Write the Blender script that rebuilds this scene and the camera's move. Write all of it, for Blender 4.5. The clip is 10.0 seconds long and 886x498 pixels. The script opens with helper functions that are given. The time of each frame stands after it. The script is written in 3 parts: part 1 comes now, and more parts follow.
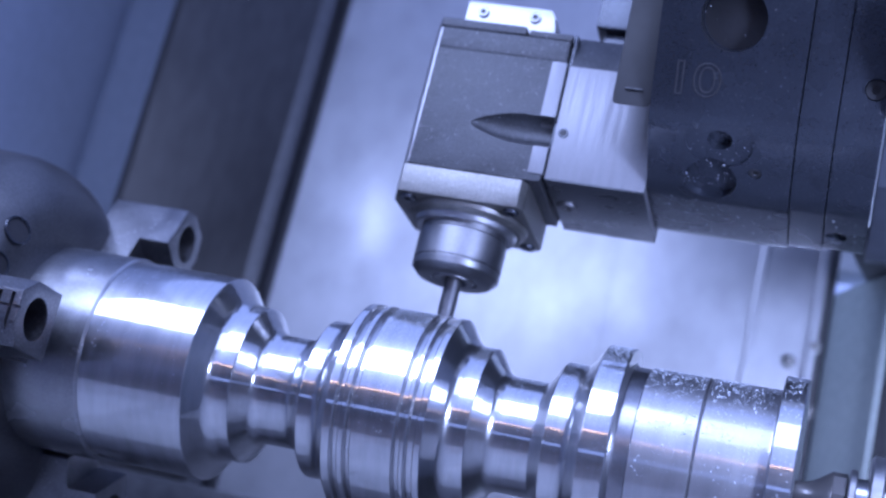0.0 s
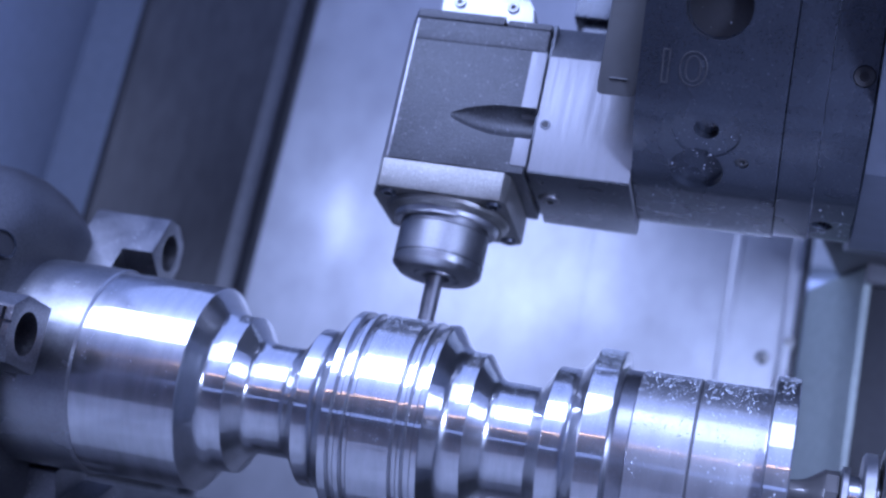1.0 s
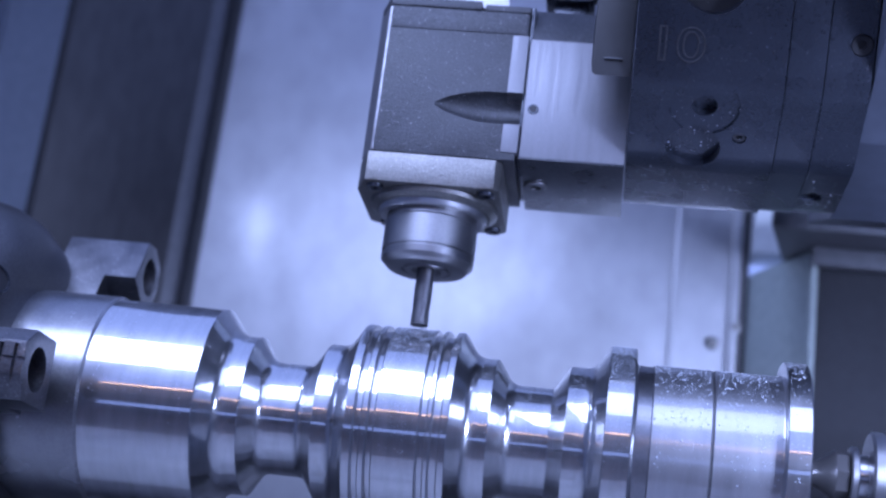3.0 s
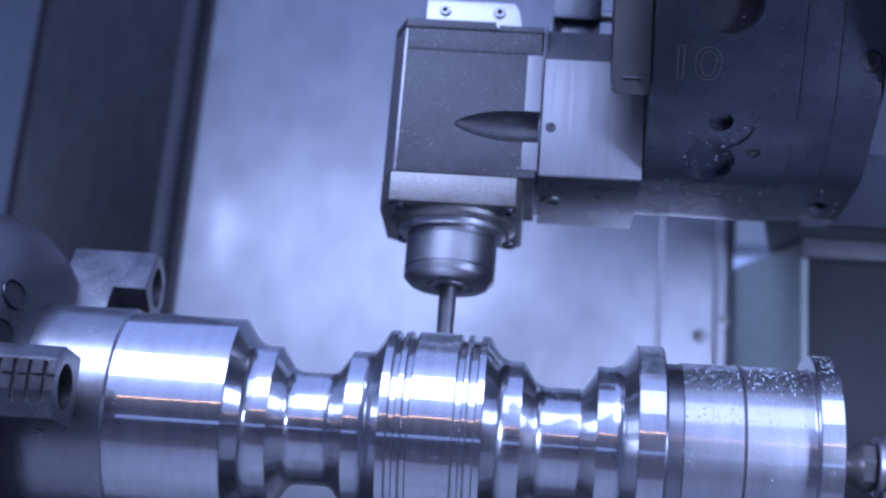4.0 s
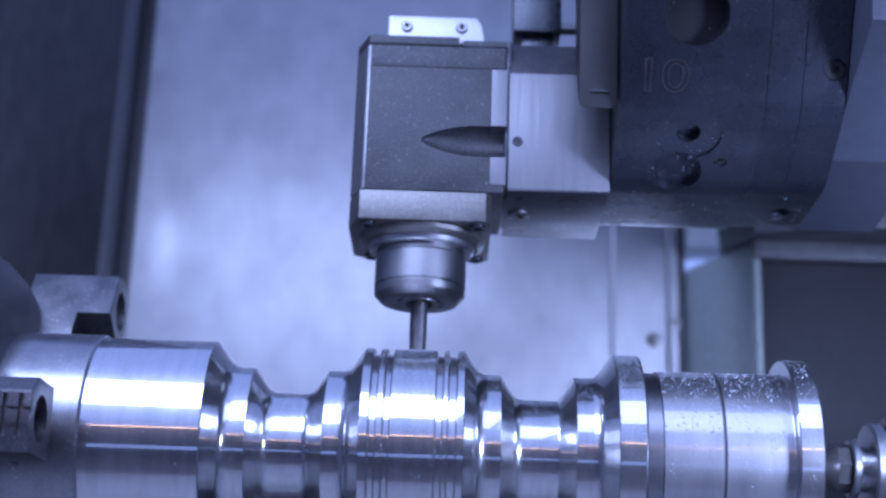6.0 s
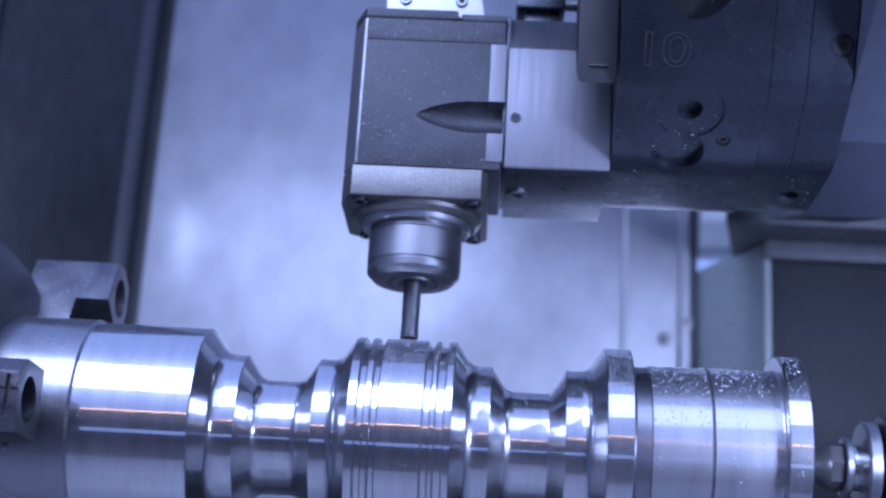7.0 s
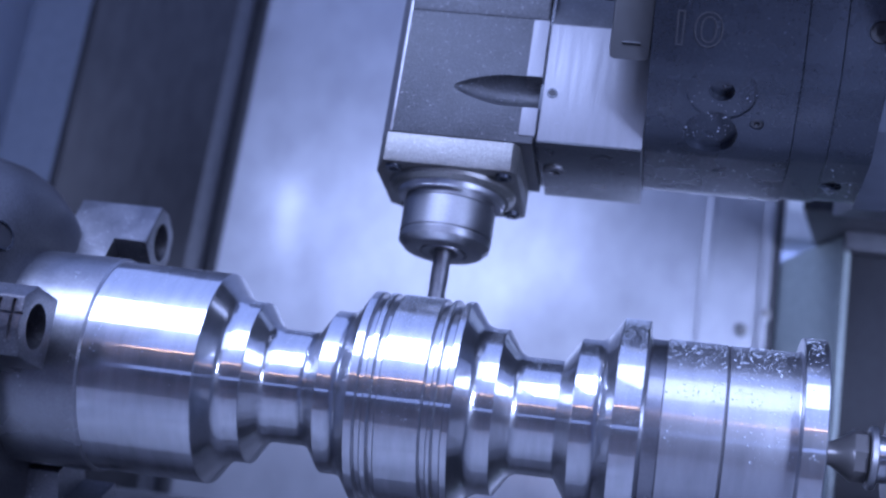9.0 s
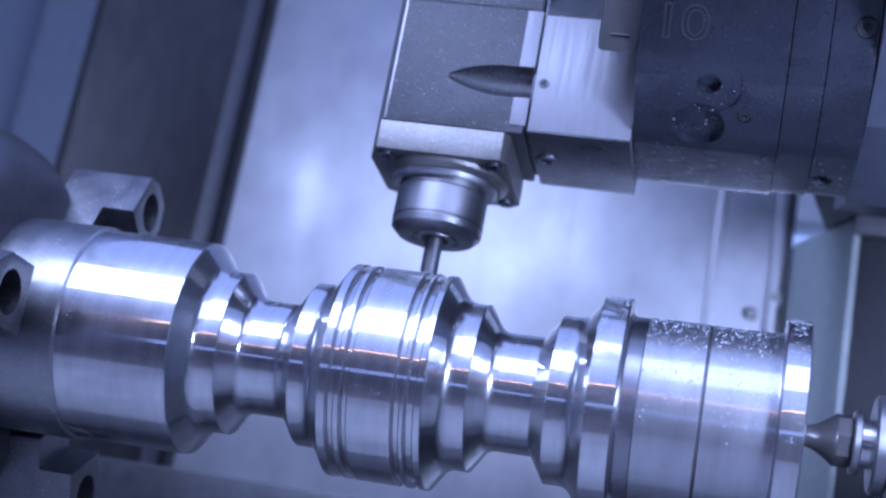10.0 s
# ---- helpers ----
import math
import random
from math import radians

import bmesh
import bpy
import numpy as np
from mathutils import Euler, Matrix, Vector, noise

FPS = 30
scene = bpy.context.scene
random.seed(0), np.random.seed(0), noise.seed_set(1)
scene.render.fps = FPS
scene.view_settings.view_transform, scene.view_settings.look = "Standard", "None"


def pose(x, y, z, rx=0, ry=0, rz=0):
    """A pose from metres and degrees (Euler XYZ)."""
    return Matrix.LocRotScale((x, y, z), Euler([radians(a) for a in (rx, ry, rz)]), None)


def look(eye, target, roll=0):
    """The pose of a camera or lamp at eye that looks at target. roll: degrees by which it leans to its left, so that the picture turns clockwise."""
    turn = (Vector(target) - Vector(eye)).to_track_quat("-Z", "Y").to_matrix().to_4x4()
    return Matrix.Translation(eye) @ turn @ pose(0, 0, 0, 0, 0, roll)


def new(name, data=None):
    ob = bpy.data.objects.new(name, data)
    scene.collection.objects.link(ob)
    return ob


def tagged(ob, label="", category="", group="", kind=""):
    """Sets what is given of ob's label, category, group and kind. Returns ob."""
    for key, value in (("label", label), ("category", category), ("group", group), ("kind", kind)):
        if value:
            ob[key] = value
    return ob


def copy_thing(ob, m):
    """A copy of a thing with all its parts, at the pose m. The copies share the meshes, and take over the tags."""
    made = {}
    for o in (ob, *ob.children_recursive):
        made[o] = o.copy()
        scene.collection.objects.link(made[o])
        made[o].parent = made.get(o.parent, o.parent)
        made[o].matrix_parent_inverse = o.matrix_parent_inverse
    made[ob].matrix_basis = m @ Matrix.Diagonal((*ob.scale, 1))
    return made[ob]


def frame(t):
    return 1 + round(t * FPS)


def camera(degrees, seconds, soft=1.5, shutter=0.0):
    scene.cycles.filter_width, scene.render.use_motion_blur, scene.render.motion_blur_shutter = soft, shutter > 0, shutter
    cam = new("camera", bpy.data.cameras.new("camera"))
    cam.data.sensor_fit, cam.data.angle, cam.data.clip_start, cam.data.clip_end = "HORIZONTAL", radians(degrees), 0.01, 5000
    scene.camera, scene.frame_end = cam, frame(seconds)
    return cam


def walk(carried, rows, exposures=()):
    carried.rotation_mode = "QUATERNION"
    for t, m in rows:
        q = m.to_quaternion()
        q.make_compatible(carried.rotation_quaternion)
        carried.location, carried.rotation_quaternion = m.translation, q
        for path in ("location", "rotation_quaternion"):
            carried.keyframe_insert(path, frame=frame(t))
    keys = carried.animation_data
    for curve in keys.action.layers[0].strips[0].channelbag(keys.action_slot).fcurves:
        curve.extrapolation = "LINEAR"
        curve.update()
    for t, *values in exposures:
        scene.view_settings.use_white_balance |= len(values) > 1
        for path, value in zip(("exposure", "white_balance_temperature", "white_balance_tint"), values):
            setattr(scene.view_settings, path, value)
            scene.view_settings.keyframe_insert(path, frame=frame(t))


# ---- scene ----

# Inside of a turning centre: a stepped steel shaft between chuck and centre, worked by a driven end mill on a turret.
# x runs along the shaft's axis, y away from the camera, z along the cutter. The shaft's axis is the x axis.
cam = camera(33.0, 10.0, soft=2.4)


def aim(x, y, z, yaw, pitch, roll):
    a, b = radians(yaw), radians(pitch)
    way = Vector((-math.sin(a) * math.cos(b), math.cos(a) * math.cos(b), math.sin(b)))
    return look((x, y, z), Vector((x, y, z)) + way, roll)


walk(cam, [
    (0, aim(0.2111, -0.7318, -0.1287, 16.185, 16.067, 13.865)),
    (0.5, aim(0.1962, -0.7383, -0.1291, 15.244, 16.179, 13.223)),
    (1, aim(0.1878, -0.7396, -0.1288, 13.937, 16.361, 12.279)),
    (1.5, aim(0.1700, -0.7412, -0.1297, 12.515, 16.637, 11.419)),
    (2, aim(0.1485, -0.7453, -0.1310, 10.698, 16.882, 9.876)),
    (3.5, aim(0.0773, -0.7598, -0.1390, 5.749, 17.369, 5.940)),
    (4, aim(0.0490, -0.7583, -0.1370, 3.985, 17.382, 4.671)),
    (4.5, aim(0.0321, -0.7512, -0.1315, 2.406, 17.382, 3.527)),
    (5, aim(0.0185, -0.7560, -0.1291, 0.856, 17.400, 2.259)),
    (5.5, aim(0.0143, -0.7583, -0.1278, 0.281, 17.437, 1.811)),
    (7, aim(0.0460, -0.7557, -0.1361, 2.405, 17.704, 3.450)),
    (7.5, aim(0.0652, -0.7532, -0.1384, 4.174, 17.593, 4.663)),
    (8, aim(0.0841, -0.7488, -0.1441, 6.364, 17.568, 6.462)),
    (8.5, aim(0.1013, -0.7423, -0.1489, 8.133, 17.429, 7.762)),
    (9, aim(0.1246, -0.7321, -0.1477, 9.555, 17.174, 8.942)),
    (9.5, aim(0.1450, -0.7250, -0.1465, 10.649, 16.823, 9.761)),
    (10, aim(0.1603, -0.7164, -0.1455, 11.707, 16.323, 10.546)),
], exposures=[(0, 1.50), (1, 1.46), (3.5, 1.18), (5.2, 1.10), (7.5, 1.18), (9, 1.36), (10, 1.44)])
cam.data.dof.use_dof = True
cam.data.dof.focus_distance = 0.72
cam.data.dof.aperture_fstop = 5.6

# ---- light ----
COOL = (0.42, 0.53, 1.0)
world = bpy.data.worlds.new("workshop")
scene.world = world
world.use_nodes = True
back = world.node_tree.nodes["Background"]
back.inputs[0].default_value = (0.28, 0.40, 1.0, 1)
back.inputs[1].default_value = 0.52


def area_lamp(name, eye, target, wide, high, watts, colour, beam=180):
    data = bpy.data.lights.new(name, "AREA")
    data.shape, data.size, data.size_y, data.energy, data.color = "RECTANGLE", wide, high, watts, colour
    data.spread = radians(beam)
    ob = new(name, data)
    ob.matrix_world = look(eye, target)
    return ob


area_lamp("work_lamp", (-0.20, -0.45, 0.43), (-0.08, 0, 0), 0.50, 0.30, 1.0, COOL, 115)
area_lamp("side_lamp", (0.275, -0.45, 0.43), (0.15, 0, 0), 0.42, 0.30, 0.40, COOL, 140)
# Unseen fill, added to brighten the lower wall behind the shaft.
area_lamp("low_fill", (0.52, -0.45, 0.03), (0.07, 0.345, 0.05), 0.16, 0.12, 0.56, COOL, 55)
area_lamp("wall_lamp", (-0.42, -0.11, 0.37), (-0.22, 0.345, 0.24), 0.016, 0.085, 0.13, COOL)

# ---- materials ----
MATS = {}


def nodes_of(name):
    m = bpy.data.materials.new(name)
    m.use_nodes = True
    t = m.node_tree
    return m, t, t.nodes["Principled BSDF"]


def surface(name, colour, rough=0.4, metal=0.0, vary=0.25, scale=60.0, fine=600.0, bump=0.06, streak=(1, 1, 1), coat=0.0, speck=0.0, film=0.0, wet=0.3):
    """Colour and gloss varied at two scales, with a fine relief."""
    if name in MATS:
        return MATS[name]
    m, t, p = nodes_of(name)
    n, l = t.nodes, t.links
    co = n.new("ShaderNodeTexCoord")
    mp = n.new("ShaderNodeMapping")
    mp.inputs["Scale"].default_value = streak
    l.new(co.outputs["Object"], mp.inputs[0])
    big, small = n.new("ShaderNodeTexNoise"), n.new("ShaderNodeTexNoise")
    big.inputs["Scale"].default_value, small.inputs["Scale"].default_value = scale, fine
    big.inputs["Detail"].default_value, small.inputs["Detail"].default_value = 5, 3
    l.new(mp.outputs[0], big.inputs[0])
    l.new(mp.outputs[0], small.inputs[0])
    add = n.new("ShaderNodeMath")
    add.operation = "ADD"
    l.new(big.outputs[0], add.inputs[0])
    l.new(small.outputs[0], add.inputs[1])
    ramp = n.new("ShaderNodeMapRange")
    ramp.inputs[1].default_value, ramp.inputs[2].default_value = 0.6, 1.4
    ramp.inputs[3].default_value, ramp.inputs[4].default_value = 1 - vary, 1 + vary
    l.new(add.outputs[0], ramp.inputs[0])
    mix = n.new("ShaderNodeVectorMath")
    mix.operation = "SCALE"
    mix.inputs[0].default_value = colour
    l.new(ramp.outputs[0], mix.inputs["Scale"])
    out = mix.outputs[0]
    if speck:
        dots = n.new("ShaderNodeTexNoise")
        dots.inputs["Scale"].default_value, dots.inputs["Detail"].default_value = 820, 1
        l.new(co.outputs["Object"], dots.inputs[0])
        cut = n.new("ShaderNodeMapRange")
        cut.inputs[1].default_value, cut.inputs[2].default_value = 0.70, 0.80
        l.new(dots.outputs[0], cut.inputs[0])
        patch = n.new("ShaderNodeMath")
        patch.operation = "MULTIPLY"
        l.new(cut.outputs[0], patch.inputs[0])
        l.new(big.outputs[0], patch.inputs[1])
        blend = n.new("ShaderNodeMix")
        blend.data_type = "RGBA"
        blend.inputs["B"].default_value = (speck, speck, speck, 1)
        l.new(patch.outputs[0], blend.inputs["Factor"])
        l.new(out, blend.inputs["A"])
        out = blend.outputs["Result"]
    l.new(out, p.inputs["Base Color"])
    rr = n.new("ShaderNodeMapRange")
    rr.inputs[1].default_value, rr.inputs[2].default_value = 0.3, 0.7
    rr.inputs[3].default_value, rr.inputs[4].default_value = rough * 0.8, min(1, rough * 1.25)
    l.new(big.outputs[0], rr.inputs[0])
    l.new(rr.outputs[0], p.inputs["Roughness"])
    p.inputs["Metallic"].default_value = metal
    p.inputs["Coat Weight"].default_value = coat
    p.inputs["Coat Roughness"].default_value = 0.16
    if film:
        # a thin uneven wet film: part of the light is scattered more widely
        q = n.new("ShaderNodeBsdfPrincipled")
        q.inputs["Metallic"].default_value, q.inputs["Roughness"].default_value = metal, film
        l.new(out, q.inputs["Base Color"])
        share = n.new("ShaderNodeMapRange")
        share.inputs[1].default_value, share.inputs[2].default_value = 0.3, 0.7
        share.inputs[3].default_value, share.inputs[4].default_value = wet, wet + 0.12
        l.new(big.outputs[0], share.inputs[0])
        both = n.new("ShaderNodeMixShader")
        l.new(share.outputs[0], both.inputs[0])
        l.new(p.outputs[0], both.inputs[1])
        l.new(q.outputs[0], both.inputs[2])
        l.new(both.outputs[0], n["Material Output"].inputs["Surface"])
    if bump:
        b = n.new("ShaderNodeBump")
        b.inputs["Strength"].default_value, b.inputs["Distance"].default_value = bump, 0.001
        l.new(small.outputs[0], b.inputs["Height"])
        l.new(b.outputs[0], p.inputs["Normal"])
    MATS[name] = m
    return m


POLISHED = surface("polished turned steel", (0.70, 0.70, 0.71), 0.06, 1.0, 0.10, 24, 1100, 0.0, (5, 1, 1), film=0.34)
TURNED = surface("turned steel", (0.66, 0.66, 0.67), 0.055, 1.0, 0.10, 24, 1100, 0.0, (5, 1, 1), film=0.32)
SATIN = surface("satin ground steel", (0.50, 0.50, 0.52), 0.14, 1.0, 0.10, 24, 1100, 0.0, (5, 1, 1), film=0.45, wet=0.5)
SLEEVE = surface("matt steel sleeve", (0.40, 0.40, 0.41), 0.24, 1.0, 0.2, 50, 700, 0.05, film=0.45)
# Same steel as the journal; the recess's shade is put into this darker tone.
SHADED_GROOVE = surface("groove steel with painted shade", (0.30, 0.30, 0.32), 0.22, 1.0, 0.15, 60, 700, 0.03, film=0.4)
CASTBODY = surface("grained dark steel casting", (0.058, 0.060, 0.066), 0.42, 0.5, 0.6, 45, 1000, 0.35, speck=0.5)
BRUSHED = surface("brushed light steel", (0.21, 0.21, 0.225), 0.45, 0.6, 0.18, 30, 500, 0.06, (12, 12, 0.6))
BLACKED = surface("blackened oily steel", (0.040, 0.046, 0.060), 0.26, 0.55, 0.32, 25, 900, 0.14, coat=0.35, speck=0.25)
PLATE = surface("worn ground steel plate", (0.20, 0.195, 0.185), 0.40, 0.8, 0.32, 60, 900, 0.2, speck=0.6)
BRIGHT = surface("bright milled plate", (0.62, 0.62, 0.63), 0.42, 0.4, 0.12, 40, 600, 0.06)
CHROME = surface("bright collet steel", (0.30, 0.30, 0.31), 0.36, 1.0, 0.10, 50, 700, 0.02)
CARBIDE = surface("grey carbide", (0.13, 0.13, 0.14), 0.45, 0.8, 0.15, 80, 900, 0.03)
SHEET = surface("stained stainless sheet", (0.37, 0.37, 0.38), 0.40, 0.45, 0.22, 7, 45, 0.06, (1, 1, 0.7), coat=0.6)
PAINT = surface("light machine paint", (0.72, 0.74, 0.72), 0.45, 0.0, 0.12, 9, 160, 0.04)
DARKPAINT = surface("dark grey machine paint", (0.085, 0.085, 0.09), 0.42, 0.0, 0.35, 7, 160, 0.06)
COVER = surface("dark oily way cover", (0.045, 0.043, 0.043), 0.36, 0.3, 0.4, 6, 120, 0.05, (1, 1, 0.35))
BLUEPAINT = surface("grey blue cabin paint", (0.21, 0.24, 0.29), 0.45, 0.0, 0.15, 6, 120, 0.04)
FARPAINT = surface("dark blue grey paint", (0.085, 0.095, 0.12), 0.5, 0.0, 0.15, 6, 120, 0.04)
# BLUEPAINT made lighter, to make up for the little light on wall_left.
LIFTED_PAINT = surface("cabin paint lightened for missing light", (0.34, 0.38, 0.46), 0.45, 0.0, 0.12, 6, 120, 0.04)
DOORPAINT = surface("grey door paint", (0.27, 0.28, 0.29), 0.45, 0.0, 0.12, 7, 140, 0.04)
HOUSING = surface("dark housing paint", (0.016, 0.016, 0.018), 0.6, 0.0, 0.35, 7, 160, 0.05)
PANEL = surface("pale green grey machine paint", (0.40, 0.45, 0.41), 0.5, 0.0, 0.16, 9, 160, 0.04)
EDGE = surface("grey green edge paint", (0.26, 0.29, 0.27), 0.4, 0.0, 0.2, 9, 160, 0.04)
STRIP = surface("dull edge strip", (0.085, 0.085, 0.09), 0.4, 0.3, 0.25, 10, 160, 0.04)
JAWSTEEL = surface("worn jaw steel", (0.18, 0.18, 0.19), 0.38, 0.9, 0.4, 70, 800, 0.2, speck=0.9)
BEDPAINT = surface("grey oily bed paint", (0.11, 0.11, 0.115), 0.42, 0.2, 0.35, 14, 120, 0.05)
TRAYPAINT = surface("pale grey tray paint", (0.55, 0.56, 0.57), 0.5, 0.1, 0.3, 12, 140, 0.05)
FLOORPAINT = surface("grey oily tray floor", (0.21, 0.21, 0.22), 0.4, 0.1, 0.35, 10, 140, 0.05)
CHUCKSTEEL = surface("dull chuck steel", (0.11, 0.11, 0.115), 0.40, 0.8, 0.35, 30, 700, 0.1)
# Pale tone for the highlight painted along the head's chamfer.
EDGE_GLINT = surface("pale edge glint", (0.40, 0.40, 0.41), 0.35, 0.6, 0.45, 90, 700, 0.1)
UNDER = surface("dark oily ground steel", (0.075, 0.08, 0.09), 0.3, 0.7, 0.4, 60, 700, 0.1, coat=0.4, speck=0.4)
# Near-black that stands in for shade in bores and sockets; the digits share it.
HOLE_SHADE = surface("shade-black bore", (0.018, 0.018, 0.021), 0.5, 0.0, 0.3, 60, 500, 0.0)

WARM = surface("warm glow", (0.9, 0.5, 0.3), 0.5)
WARM.node_tree.nodes["Principled BSDF"].inputs["Emission Color"].default_value = (1.0, 0.62, 0.46, 1)
WARM.node_tree.nodes["Principled BSDF"].inputs["Emission Strength"].default_value = 5.2

# ---- shapes ----


def mesh_of(name, bm, mat, smooth=True):
    me = bpy.data.meshes.new(name)
    bmesh.ops.recalc_face_normals(bm, faces=bm.faces)
    bm.to_mesh(me)
    bm.free()
    me.materials.append(mat)
    if smooth:
        me.shade_smooth()
        me.set_sharp_from_angle(angle=radians(28))
    return me


def part(name, bm, mat, parent, label="", smooth=True):
    ob = new(name, mesh_of(name, bm, mat, smooth))
    ob.parent = parent
    return tagged(ob, label)


def thing(name, label, category, group="", kind="", at=(0, 0, 0)):
    ob = new(name)
    ob.empty_display_size = 0.02
    ob.location = at
    return tagged(ob, label, category, group, kind)


def solid(name, bm, mat, label, category, group="", kind="", smooth=True):
    return tagged(new(name, mesh_of(name, bm, mat, smooth)), label, category, group, kind)


def turned(profile, seg=96, axis="x", centre=(0, 0, 0)):
    """A body of revolution: (along, radius) in millimetres; ends closed where the radius is 0."""
    bm = bmesh.new()
    rings = []
    for a, r in profile:
        ring = []
        for k in range(seg if r > 0 else 1):
            q = 2 * math.pi * k / seg
            u, v = r * math.cos(q), r * math.sin(q)
            c = {"x": (a, u, v), "y": (u, a, v), "z": (u, v, a)}[axis]
            ring.append(bm.verts.new([(c[i] + centre[i]) * 0.001 for i in range(3)]))
        rings.append(ring)
    for r0, r1 in zip(rings, rings[1:]):
        for k in range(seg):
            f = [r0[k % len(r0)], r0[(k + 1) % len(r0)], r1[(k + 1) % len(r1)], r1[k % len(r1)]]
            f = list(dict.fromkeys(f))
            if len(f) > 2:
                bm.faces.new(f)
    return bm


def block(x0, x1, y0, y1, z0, z1, bevel=1.0, steps=2):
    """A box in millimetres with rounded edges."""
    bm = bmesh.new()
    bmesh.ops.create_cube(bm, size=1)
    for v in bm.verts:
        v.co = Vector((x0 if v.co.x < 0 else x1, y0 if v.co.y < 0 else y1, z0 if v.co.z < 0 else z1)) * 0.001
    if bevel:
        bmesh.ops.bevel(bm, geom=bm.edges, offset=bevel * 0.001, segments=steps, profile=0.6, affect="EDGES")
    return bm


def prism(points, a0, a1, axis="x", bevel=0.0, steps=2, long_only=False):
    """A straight body over an outline of (u, v) points, in millimetres, from a0 to a1 along the axis."""
    bm = bmesh.new()
    put = {"x": lambda a, u, v: (a, u, v), "y": lambda a, u, v: (u, a, v), "z": lambda a, u, v: (u, v, a)}[axis]
    low = [bm.verts.new([c * 0.001 for c in put(a0, u, v)]) for u, v in points]
    high = [bm.verts.new([c * 0.001 for c in put(a1, u, v)]) for u, v in points]
    n = len(points)
    bm.faces.new(low)
    bm.faces.new(high[::-1])
    for k in range(n):
        bm.faces.new([low[k], low[(k + 1) % n], high[(k + 1) % n], high[k]])
    if bevel:
        ends = set(low), set(high)
        edges = [e for e in bm.edges if not long_only or not any(e.verts[0] in s and e.verts[1] in s for s in ends)]
        bmesh.ops.bevel(bm, geom=edges, offset=bevel * 0.001, segments=steps, profile=0.5 if long_only else 0.6, affect="EDGES")
    return bm


def turn_bm(bm, m):
    bmesh.ops.transform(bm, matrix=m, verts=bm.verts)
    return bm


def carve(bm, *cutters):
    """bm less the cutters, as a new bmesh."""
    me = bpy.data.meshes.new("raw")
    bmesh.ops.recalc_face_normals(bm, faces=bm.faces)
    bm.to_mesh(me)
    bm.free()
    ob = new("raw", me)
    waste = [ob]
    for c in cutters:
        cm = bpy.data.meshes.new("tool")
        bmesh.ops.recalc_face_normals(c, faces=c.faces)
        c.to_mesh(cm)
        c.free()
        co = new("tool", cm)
        waste.append(co)
        md = ob.modifiers.new("cut", "BOOLEAN")
        md.object, md.operation, md.solver = co, "DIFFERENCE", "EXACT"
    got = bpy.data.meshes.new_from_object(ob.evaluated_get(bpy.context.evaluated_depsgraph_get()))
    out = bmesh.new()
    out.from_mesh(got)
    for o in waste:
        d = o.data
        bpy.data.objects.remove(o)
        bpy.data.meshes.remove(d)
    bpy.data.meshes.remove(got)
    return out


